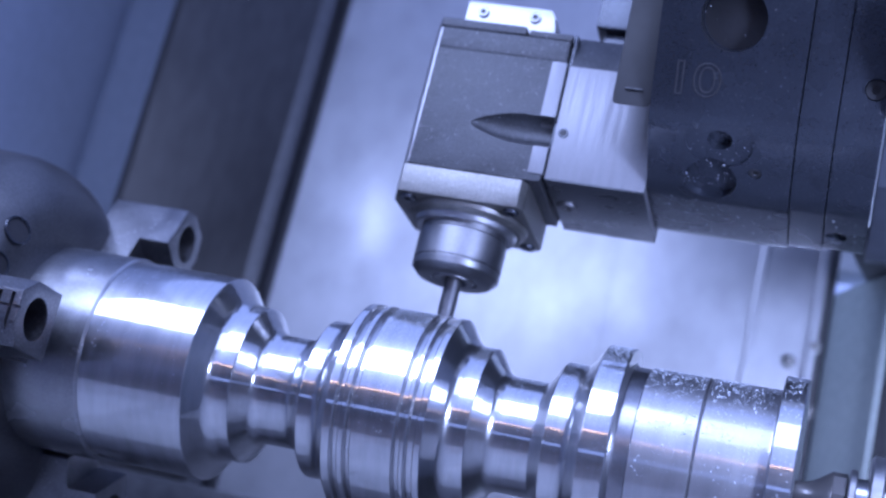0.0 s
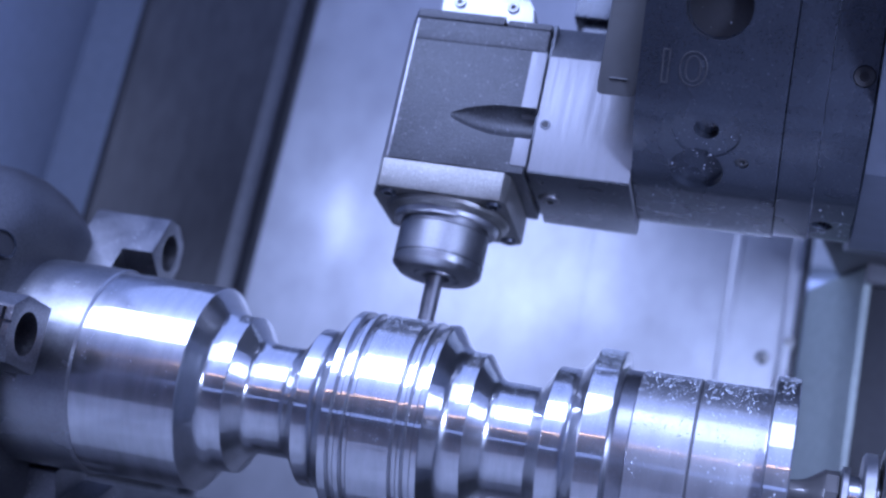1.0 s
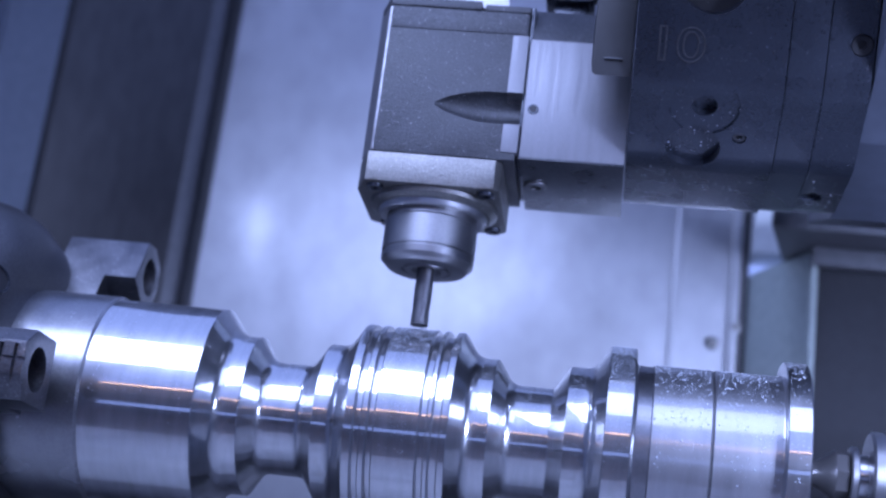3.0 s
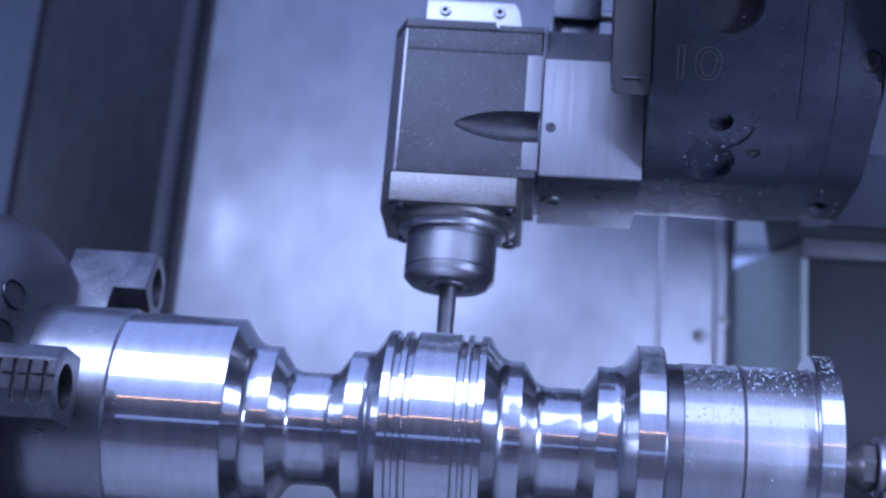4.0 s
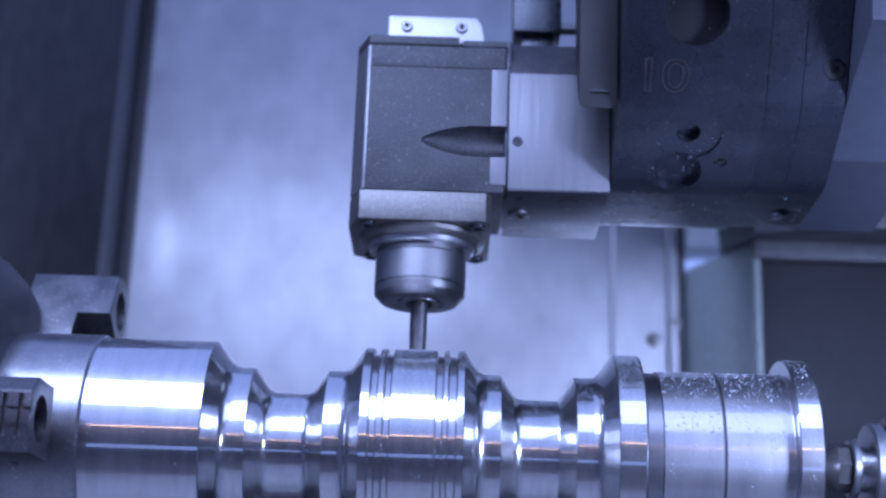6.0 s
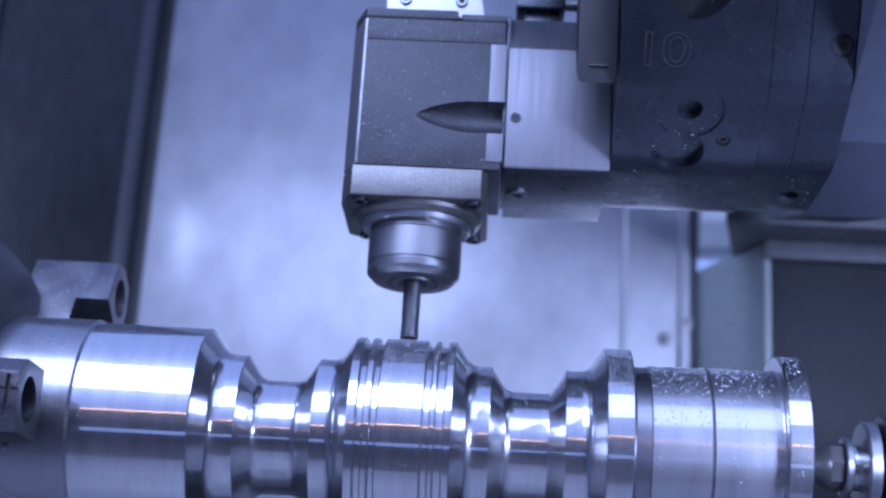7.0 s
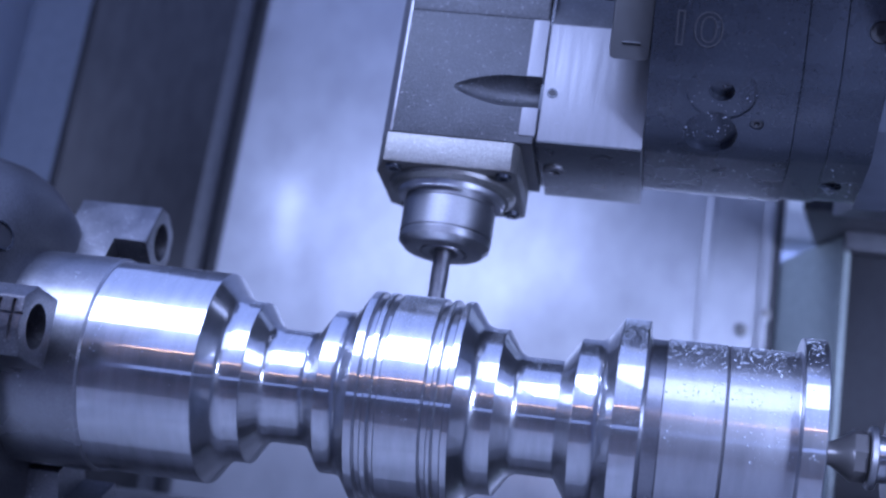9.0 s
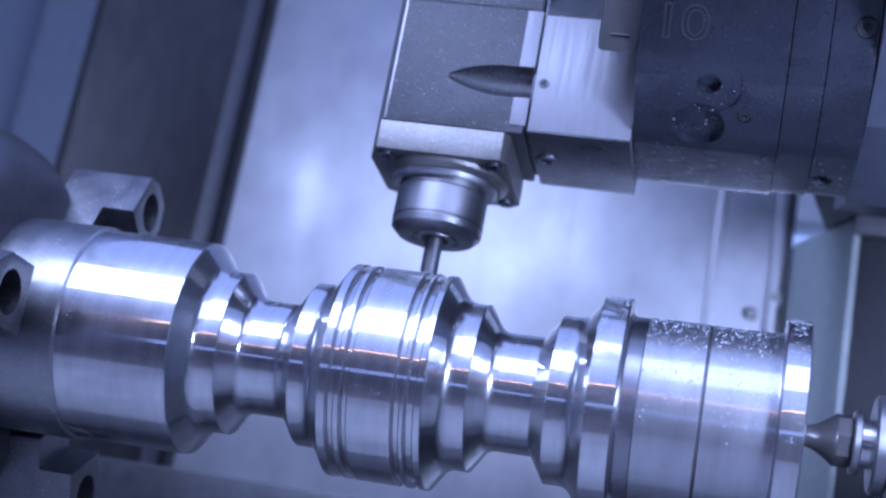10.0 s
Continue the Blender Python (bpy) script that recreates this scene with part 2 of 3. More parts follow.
# ---- the cabin ----
def build_cabin():
    solid("wall_back", block(-231, 189, 345, 365, -330, 700, 1), SHEET, "pale stained stainless sheet wall", "wall", kind="structure")
    solid("wall_gap", block(-262, -231, 375, 390, -330, 700, 0), DARKPAINT, "dark recess between two wall sheets", "wall", kind="structure")
    solid("bed_cover", block(-351, 188, 240, 344, -329, -34, 3), BEDPAINT, "dark oily bed cover below the wall sheet", "cover", kind="structure")
    solid("wall_far", block(-455, -300, 391, 405, -330, 700, 0), BLUEPAINT, "blue grey painted wall behind the dark cover", "wall", kind="structure")
    # sheet lap: a slim upright fold on the wall
    solid("trim", block(139, 145, 341.5, 344.9, -330, 700, 1), SHEET, "slim upright fold in the wall sheet", "trim", kind="structure")
    solid("trim_crease", block(30, 33, 344.2, 344.95, -330, 700, 0.2), SHEET, "faint upright crease in the wall sheet", "trim", kind="structure")
    solid("trim_edge", block(182, 189, 340, 344.9, -330, 700, 1), SHEET, "folded edge of the wall sheet", "trim", kind="structure")
    cover = prism([(-352, 279), (-344, 276), (-254, 346), (-250, 356), (-258, 390), (-352, 390)], -330, 700, "z", 1.5)
    solid("way_cover", cover, COVER, "dark oily slanted upright cover panel", "cover", kind="structure")
    solid("trim_cover", prism([(-256, 343), (-246, 349), (-247, 356), (-258, 350)], -330, 700, "z", 0.6), STRIP,
          "pale steel edge strip of the dark cover", "trim", kind="structure")
    solid("wall_left", block(-480, -455, -900, 400, -330, 700, 0), LIFTED_PAINT, "blue grey painted side wall", "wall", kind="structure")
    solid("wall_right", block(620, 640, -900, 400, -330, 700, 0), BLUEPAINT, "blue grey painted side wall", "wall", kind="structure")
    solid("floor", block(-480, 640, -900, 400, -350, -330, 0), FLOORPAINT, "grey oily chip tray", "floor", kind="structure")
    # unseen gap between door and sill, added so the world's light reflects as a pale strip on the shaft
    solid("wall_front", block(-480, 640, -920, -900, -152, 120, 0), DOORPAINT, "grey painted lower door panel", "wall", kind="structure")
    solid("wall_front_sill", block(-480, 640, -920, -900, -330, -212, 0), DOORPAINT, "grey painted door sill", "wall", kind="structure")
    # Unseen pale plates, added as light panels for the shaft's lower half to reflect.
    tray = thing("reflected_plates", "pale grey plates on the tray, added for their reflection in the shaft", "cover", at=(0, 0, -0.33))
    for x in (-455, -285, -115, 55, 225, 395):
        for y in (-410, -178):
            part("cover_plate", block(x, x + 169.4, y, y + 231, 0.5, 9, 0.6), TRAYPAINT, tray)
    # lamp housings; the third one only houses the added low fill
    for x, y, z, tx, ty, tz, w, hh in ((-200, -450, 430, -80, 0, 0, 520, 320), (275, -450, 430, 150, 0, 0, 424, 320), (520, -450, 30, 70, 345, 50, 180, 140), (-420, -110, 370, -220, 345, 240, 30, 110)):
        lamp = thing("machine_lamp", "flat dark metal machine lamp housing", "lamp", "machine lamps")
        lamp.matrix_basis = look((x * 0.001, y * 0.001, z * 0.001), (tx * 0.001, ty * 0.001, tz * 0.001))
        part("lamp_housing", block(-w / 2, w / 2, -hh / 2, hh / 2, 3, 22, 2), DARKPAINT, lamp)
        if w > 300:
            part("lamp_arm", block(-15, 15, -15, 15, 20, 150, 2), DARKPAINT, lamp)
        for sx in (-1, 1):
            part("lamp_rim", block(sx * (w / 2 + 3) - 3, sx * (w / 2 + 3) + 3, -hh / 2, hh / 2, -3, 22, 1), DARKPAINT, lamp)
    solid("lamp_rail", block(-455, 619, -620, -545, 420, 520, 2), DARKPAINT, "dark metal rail that carries the lamps", "rail", kind="structure")
    # Unseen glowing strip, added to give the orange line reflected along the shaft.
    bar = thing("orange_line_strip", "slim glowing strip added for the orange line on the shaft", "light")
    part("light_strip", block(-452, 610, -899, -890, 143, 146.6, 1), WARM, bar, "orange glowing strip")
    part("light_base", block(-454, 615, -919, -899.5, 121, 156, 1), DARKPAINT, bar)
    solid("wall_groove", block(189.2, 195.8, 347, 364, -330, 700, 0), STRIP, "dark groove beside the wall sheet", "wall", kind="structure")
    # right: slanted pale panel, dark box with pale rim, ledge
    pale = prism([(196, 343), (198, 336), (233, 268), (250, 300), (250, 364), (196, 364)], -330, 207.5, "z", 1.0)
    solid("wall_panel", pale, PANEL, "pale painted slanted panel beside the tailstock housing", "wall", kind="structure")
    box = thing("tailstock_housing", "dark grey painted tailstock housing with a pale edge", "housing")
    part("housing_body", block(235, 619, 266, 344, -329, 193, 3), HOUSING, box)
    part("edge_strip", block(231.5, 236, 261, 268, -329, 193, 1), EDGE, box, "grey green painted edge strip")
    part("top_band", block(231.5, 619, 259, 300, 193.5, 207, 2), DARKPAINT, box, "dark grey top band")
    solid("ledge", prism([(199, 228), (619, 228), (619, 344), (224, 344)], 208, 222, "z", 2), DARKPAINT, "dark painted ledge over the tailstock housing", "ledge", kind="structure")
    solid("wall_upper", block(196, 619, 330, 364, 222.5, 700, 0), PAINT, "pale painted upper wall", "wall", kind="structure")
    for x, z in ((171.5, 152.5), (187, 166), (190.5, 118)):
        b = thing("bolt", "small dull domed bolt with washer in the wall sheet", "bolt", "wall bolts", at=(x * 0.001, 0.345, z * 0.001))
        part("washer", turned([(-0.2, 0), (-0.2, 6.0), (-1.6, 5.6), (-1.6, 0)], 24, "y"), SHEET, b)
        part("bolt_head", turned([(-1.6, 4.8), (-3.4, 4.5), (-4.8, 3.4), (-5.5, 1.8), (-5.7, 0)], 24, "y"), PLATE, b)


build_cabin()

# ---- the shaft ----
GROOVES = [(-20.6, -17.3), (-13.8, -10.7), (11.3, 14.7), (17.4, 21.4)]


def edge(x, r, way, c=0.45):
    """A small worn chamfer where a cylinder of radius r ends at x; way is +1 where the material lies to the left."""
    pair = [(x - way * c, r), (x, r - c)]
    return pair if way > 0 else pair[::-1]


def cove(x0, r0, x1, r1, radius, foot, steps=6):
    """A cone from (x0, r0) to (x1, r1) whose lower end runs out in a hollow fillet onto the cylinder at its foot.
    foot: -1 where the low end comes first, +1 where it comes last."""
    hi, lo = ((x0, r0), (x1, r1)) if foot > 0 else ((x1, r1), (x0, r0))
    slope = math.atan2(hi[1] - lo[1], abs(lo[0] - hi[0]))
    reach = radius * math.tan(slope / 2)
    cx, cr = lo[0] + foot * reach, lo[1] + radius
    arc = [(cx - foot * radius * math.sin(slope * k / steps), cr - radius * math.cos(slope * k / steps)) for k in range(steps, -1, -1)]
    pts = [hi] + arc
    return pts if foot > 0 else pts[::-1]


def band_profile():
    """The grooved middle band: two teeth and a rim on either side of the wide land."""
    pts = edge(-25.4, 53.3, -1)
    for a, b in GROOVES:
        pts += edge(a, 53.3, 1, 0.55) + [(a + 0.15, 50.6), (a + 0.5, 50.2), (b - 0.5, 50.2), (b - 0.15, 50.6)] + edge(b, 53.3, -1, 0.55)
    return pts + edge(25.4, 53.3, 1)


def crisp(name, profile, mat, parent, label="", seg=128):
    """A turned part with crisp machined edges."""
    ob = part(name, turned(profile, seg), mat, parent, label)
    ob.data.set_sharp_from_angle(angle=radians(14))
    return ob


def build_shaft():
    s = thing("machined_shaft", "wet stepped steel shaft with polished journals and grooves", "shaft")
    crisp("large_journal", [(-158, 0), (-158, 54)] + edge(-100.4, 54, 1, 0.6), POLISHED, s, "polished large journal with oil streaks")
    crisp("shoulder", cove(-100.4, 53.4, -91.6, 41.2, 9, 1) + edge(-80.6, 41.2, 1) + cove(-80.6, 40.7, -72.9, 29.0, 7, 1) + [(-67.5, 29.0)], TURNED, s)
    crisp("neck", [(-67.5, 29.0)] + cove(-51.8, 29.0, -43.8, 40.7, 7, -1) + edge(-43.8, 41.2, -1) + cove(-33.4, 41.2, -25.4, 52.9, 7, -1), TURNED, s)
    crisp("grooved_band", band_profile(), TURNED, s, "grooved middle band beaded with coolant")
    crisp("neck", cove(25.4, 52.9, 33.0, 41.5, 8, 1) + edge(43.8, 41.5, 1) + cove(43.8, 41.0, 51.6, 29.3, 7, 1) + cove(72.8, 29.3, 80.2, 41.0, 1.6, -1) + edge(80.2, 41.4, -1)
          + cove(92.0, 41.4, 99.6, 53.2, 7, -1), TURNED, s)
    crisp("collar", edge(99.6, 53.7, -1) + edge(113.0, 53.7, 1, 0.6) + [(113.2, 47.0), (114.0, 45.6)], TURNED, s)
    crisp("undercut", [(114.0, 45.6), (114.6, 45.1), (121.6, 45.1), (122.2, 45.9)], SHADED_GROOVE, s, "undercut with its shade put into the colour")
    crisp("journal", [(122.2, 45.9), (150.3, 46.1), (150.6, 45.8)], SATIN, s, "satin journal beaded with coolant drops")
    crisp("seam_groove", [(150.6, 45.8), (150.8, 45.4), (151.6, 45.4), (151.8, 45.8)], CHUCKSTEEL, s, "thin dull groove")
    crisp("journal", [(151.8, 45.8), (152.1, 46.1), (184.2, 46.2), (184.8, 46.4), (185.2, 47.0)], SATIN, s, "satin journal beaded with coolant drops")
    crisp("end_flange", [(185.2, 47.0), (185.4, 53.1), (185.9, 53.6)] + edge(197, 53.6, 1, 0.6) + [(197, 9), (193, 5), (193, 0)], TURNED, s)


build_shaft()


# ---- chuck and jaws ----
def build_chuck():
    c = thing("chuck", "dull steel lathe chuck with rounded rim and bolt holes", "chuck")
    rim = [(-454, 0), (-454, 102), (-248, 102), (-236, 101), (-226, 98.5), (-216, 93), (-208, 85), (-203, 76), (-201, 66), (-201, 54.5), (-201, 0)]
    part("chuck_body", turned(rim, 96), CHUCKSTEEL, c)
    part("sleeve", turned([(-212, 50), (-212, 54.4), (-210.5, 55.4), (-159.3, 55.5), (-158.1, 54.5), (-158.05, 54.05)]), SLEEVE, c, "pale matt steel clamping sleeve")
    for k, ang in enumerate((148, 165)):
        a = radians(ang)
        m = Matrix.Translation((-0.2055, 0.0812 * math.cos(a), 0.0812 * math.sin(a))) @ Matrix.Rotation(a, 4, "X") @ Matrix.Rotation(radians(-58), 4, "Z")
        bm = turned([(0.2, 6.6), (1.3, 6.8), (1.3, 7.6), (0.8, 8.0), (-4, 8.0)], 24, "y")
        hole = turned([(0.5, 0), (0.5, 6.9)], 24, "y")
        b = part("bolt", turn_bm(bm, m), BLACKED, c)
        part("socket", turn_bm(hole, m), HOLE_SHADE, b, "round socket with its shade painted black")
    return c


def build_jaw():
    """A chuck jaw pointing along +z from the shaft's axis."""
    j = thing("chuck_jaw", "worn steel chuck jaw with a bolt bore in its end", "jaw", "chuck jaws")
    outline = [(-20, 57), (15, 57), (15, 98), (7, 110), (-9, 110), (-20, 103)]
    bore = turned([(-184, 0), (-184, 10.8), (-150, 10.8), (-150, 0)], 32, "x", (0, -3, 92))
    step = block(-184, -150, -40, 40, 40, 74, 0)
    ribs = [block(x, x + 1.8, -25, 5.5, 107.2, 125, 0) for x in (-206.5, -199.5, -192.5, -185.5, -178.5, -171.5)]
    ribs.append(block(-220, -166, -2.2, -0.6, 108.4, 125, 0))
    part("jaw_block", carve(prism(outline, -213, -166, "x", 1.4), bore, step, *ribs), JAWSTEEL, j)
    part("bore", turned([(-183.6, 0), (-183.6, 10.6), (-180, 10.7)], 32, "x", (0, -3, 92)), HOLE_SHADE, j, "shade-black bore")
    return j


build_chuck()
first = build_jaw()
first.matrix_basis = pose(0, 0, 0, -30)
copy_thing(first, pose(0, 0, 0, 91.5))
copy_thing(first, pose(0, 0, 0, 210))


# ---- live centre ----
def build_centre():
    c = thing("live_centre", "steel live centre with a dark tip and chrome rings", "live centre")
    part("tip", turned([(192, 0), (193, 4.6), (199, 5.0), (202, 5.5), (205, 6.6), (208, 8.4), (211, 10.6), (213.4, 12.4), (214.2, 12.7)], 48), COVER, c, "dark tapered centre tip")
    part("hub", turned([(214.2, 12.6), (220.5, 12.6), (221, 10.5), (223, 10.5)], 8), COVER, c, "dark faceted hub")
    part("ring", turned([(221, 10), (221.2, 14.4), (222, 15.2), (224.5, 15.2), (225, 14.6), (225, 11)], 48), CHROME, c, "chrome ring")
    part("spindle", turned([(225, 11.5), (239, 11.5), (239.5, 12)], 48), TURNED, c)
    part("ring", turned([(230, 11), (230.3, 22), (231.5, 23.4), (236.5, 23.4), (237.5, 22.4), (237.5, 11)], 48), CHROME, c, "chrome ring")
    part("housing", turned([(239, 12), (239.5, 26), (241, 27.5), (330, 29), (330, 0)], 48), CHUCKSTEEL, c)
    part("quill", turned([(330, 0), (330, 42), (332, 44), (480, 44), (480, 0)], 48), SATIN, c)
    return c


build_centre()


# ---- milling head ----
AX = 9.5


def screw(name, parent, x, y, z, r, axis="y", mat=BLACKED):
    """A socket screw whose head looks along -axis."""
    b = part(name, turned([(1, r), (-0.9, r), (-1.4, r * 0.86), (-1.4, r * 0.5), (0.3, r * 0.5)], 24, axis, (x, y, z)), mat, parent)
    part("socket", turned([(0.2, 0), (0.2, r * 0.52)], 6, axis, (x, y, z)), HOLE_SHADE, b)
    return b


def build_head():
    h = thing("milling_head", "driven right-angle milling head of dark grained and pale brushed steel", "milling head")
    outline = [(-38.0, -9), (-31.0, -26), (42.5, -26), (42.5, 45), (-38.0, 45)]
    slot = turned([(-4, 0.01), (-1, 2.0), (5, 4.6), (12, 6.8), (20, 8.4), (25, 8.9), (60, 8.9), (60, 0)], 48, "x", (0, -27.4, 162.8))
    body = carve(prism(outline, 134.4, 217, "z", 0.8), slot)
    part("head_body", body, CASTBODY, h, "dark grained steel gear housing with a long milled slot")
    part("pale_strip", carve(block(35, 43.4, -26.7, -20, 138.5, 204, 0.4), turned([(20, 0), (20, 8.9), (60, 8.9), (60, 0)], 48, "x", (0, -27.4, 162.8))), BRUSHED, h, "pale ground edge strip")
    part("top_rim", prism([(-38.4, -9), (-31.4, -26.9), (17, -26.9), (17, 45), (-38.4, 45)], 217.3, 222.5, "z", 0.9), CASTBODY, h)
    part("top_rim", block(18.6, 43, -26.2, 45, 217.3, 221, 0.8), CASTBODY, h)
    part("upper_band", block(-30.2, 41.5, -26.5, -20, 204.6, 216.8, 0.3), CASTBODY, h, "smooth dark upper band of the housing")
    part("clamp_stem", block(52, 70, 12, 40, 224.2, 244, 1.0), BLACKED, h)
    part("clamp_block", block(47, 74, 6, 42, 243, 280, 1.5), BLACKED, h, "blackened clamp block")
    part("clamp_pin", turned([(74, 0), (74, 3.4), (84, 3.4), (84.6, 2.8), (84.6, 0)], 24, "x", (0, 14, 249)), CHROME, h, "bright clamp pin")
    part("top_plate", prism([(-22, 222.7), (31, 222.7), (29, 234), (26, 238.5), (-22, 238.5)], -18, 30, "y", 1.0), BRIGHT, h, "pale steel top plate")
    for x in (-12, 18):
        screw("screw", h, x, -18.4, 232, 3.2, "y", CHROME)
    part("mounting_block", block(44.6, 98, -25.5, 53, 137, 203, 0.6), BRUSHED, h, "pale brushed mounting block")
    part("upper_block", prism([(-25.1, 203.1), (-16, 224), (53, 224), (53, 203.1)], 44.9, 97.6, "x", 0.6), CASTBODY, h, "dark sloped upper block")
    part("joint_plate", block(42.8, 45, -22, 42, 137.4, 223, 0.3), BLACKED, h)
    b = part("set_screw", turned([(-25.2, 2.9), (-26.0, 2.7), (-26.0, 1.9), (-24, 1.9)], 24, "y", (49.3, 0, 163.6)), BLACKED, h)
    part("socket", turned([(-25.75, 0), (-25.75, 2.0)], 6, "y", (49.3, 0, 163.6)), HOLE_SHADE, b)
    part("underside", block(44.8, 97.8, -25.2, 52.8, 136.3, 136.9, 0.1), UNDER, h, "dark oily underside of the mounting block")
    # Pale plate over the dark chamfer; the light it reflects is in the colour.
    part("side_chamfer", prism([(-38.5, -9.2), (-32.0, -25.0), (-31.6, -24.8), (-38.1, -9.0)], 134.9, 216.6, "z"), BRUSHED, h, "side chamfer made pale for the light it reflects")
    # Thin pale strip: the reflection on the wet chamfer, put into the colour.
    part("edge_glint", prism([(-32.2, -23.7), (-31.2, -26.3), (-30.3, -26.3), (-31.2, -23.4)], 135, 216.6, "z", 0.2), EDGE_GLINT, h, "pale strip painted as the wet edge's glint")
    screw("screw", h, 52, 12, 135.9, 6.0, "z", JAWSTEEL)
    plate = prism([(-38.6, -9), (-32.5, -26.4), (33.5, -26.4), (36.8, -22), (36.8, 42), (33, 46), (-31, 46), (-38.6, 40)], 118, 134, "z", 0.9)
    part("base_plate", plate, PLATE, h, "worn ground steel base plate")
    for x in (-28, 29.5):
        for y in (-19, 38):
            part("screw", turned([(118.3, 4.4), (116.2, 4.2), (116.2, 2.4), (117.4, 2.4), (117.4, 0)], 20, "z", (x, y, 0)), BLACKED, h)
    part("bearing_cap", turned([(117.8, 34), (115.6, 33.4), (113.5, 30.5), (113.5, 28.5), (110.6, 27.4), (110.6, 24)], 72, "z", (0, AX, 0)), PLATE, h, "ground steel bearing cap")
    part("cap_ring", turned([(114.4, 28.2), (114.0, 29.0), (111.2, 28.0), (110.4, 27.0), (110.4, 24)], 72, "z", (0, AX, 0)), SATIN, h, "bright ring under the bearing cap")
    part("collet_nut", turned([(112, 23.6), (108, 23.6), (107, 24.4), (91.5, 24.4), (91.0, 23.6), (90.2, 23.6), (89.7, 24.4), (86.5, 24.2), (83.2, 20.8), (82.9, 20.2), (82.9, 13.0), (83.6, 12.6), (83.6, 11.8), (82.4, 11.4), (82.4, 8.0), (84.5, 6.0), (84.5, 4.4)], 72, "z", (0, AX, 0)), CHROME, h, "bright turned collet nut")
    mill = part("end_mill", turned([(84, 4.6), (66, 4.6), (65, 4.5)], 32, "z", (0, AX, 0)), CARBIDE, h, "slim carbide end mill")
    bm = bmesh.new()
    rings = []
    for i in range(25):
        z, tw = 65 - 11.8 * i / 24, 2.2 * i / 24
        ring = []
        for k in range(32):
            q = 2 * math.pi * k / 32
            r = 4.55 - 0.22 * max(0.0, math.sin(4 * (q + tw) / 2)) ** 2
            ring.append(bm.verts.new((r * math.cos(q) * 0.001, (AX + r * math.sin(q)) * 0.001, z * 0.001)))
        rings.append(ring)
    for r0, r1 in zip(rings, rings[1:]):
        for k in range(32):
            bm.faces.new([r0[k], r0[(k + 1) % 32], r1[(k + 1) % 32], r1[k]])
    bm.faces.new(rings[-1])
    part("fluted_tip", bm, CARBIDE, mill, "spiral cutting tip")
    return h


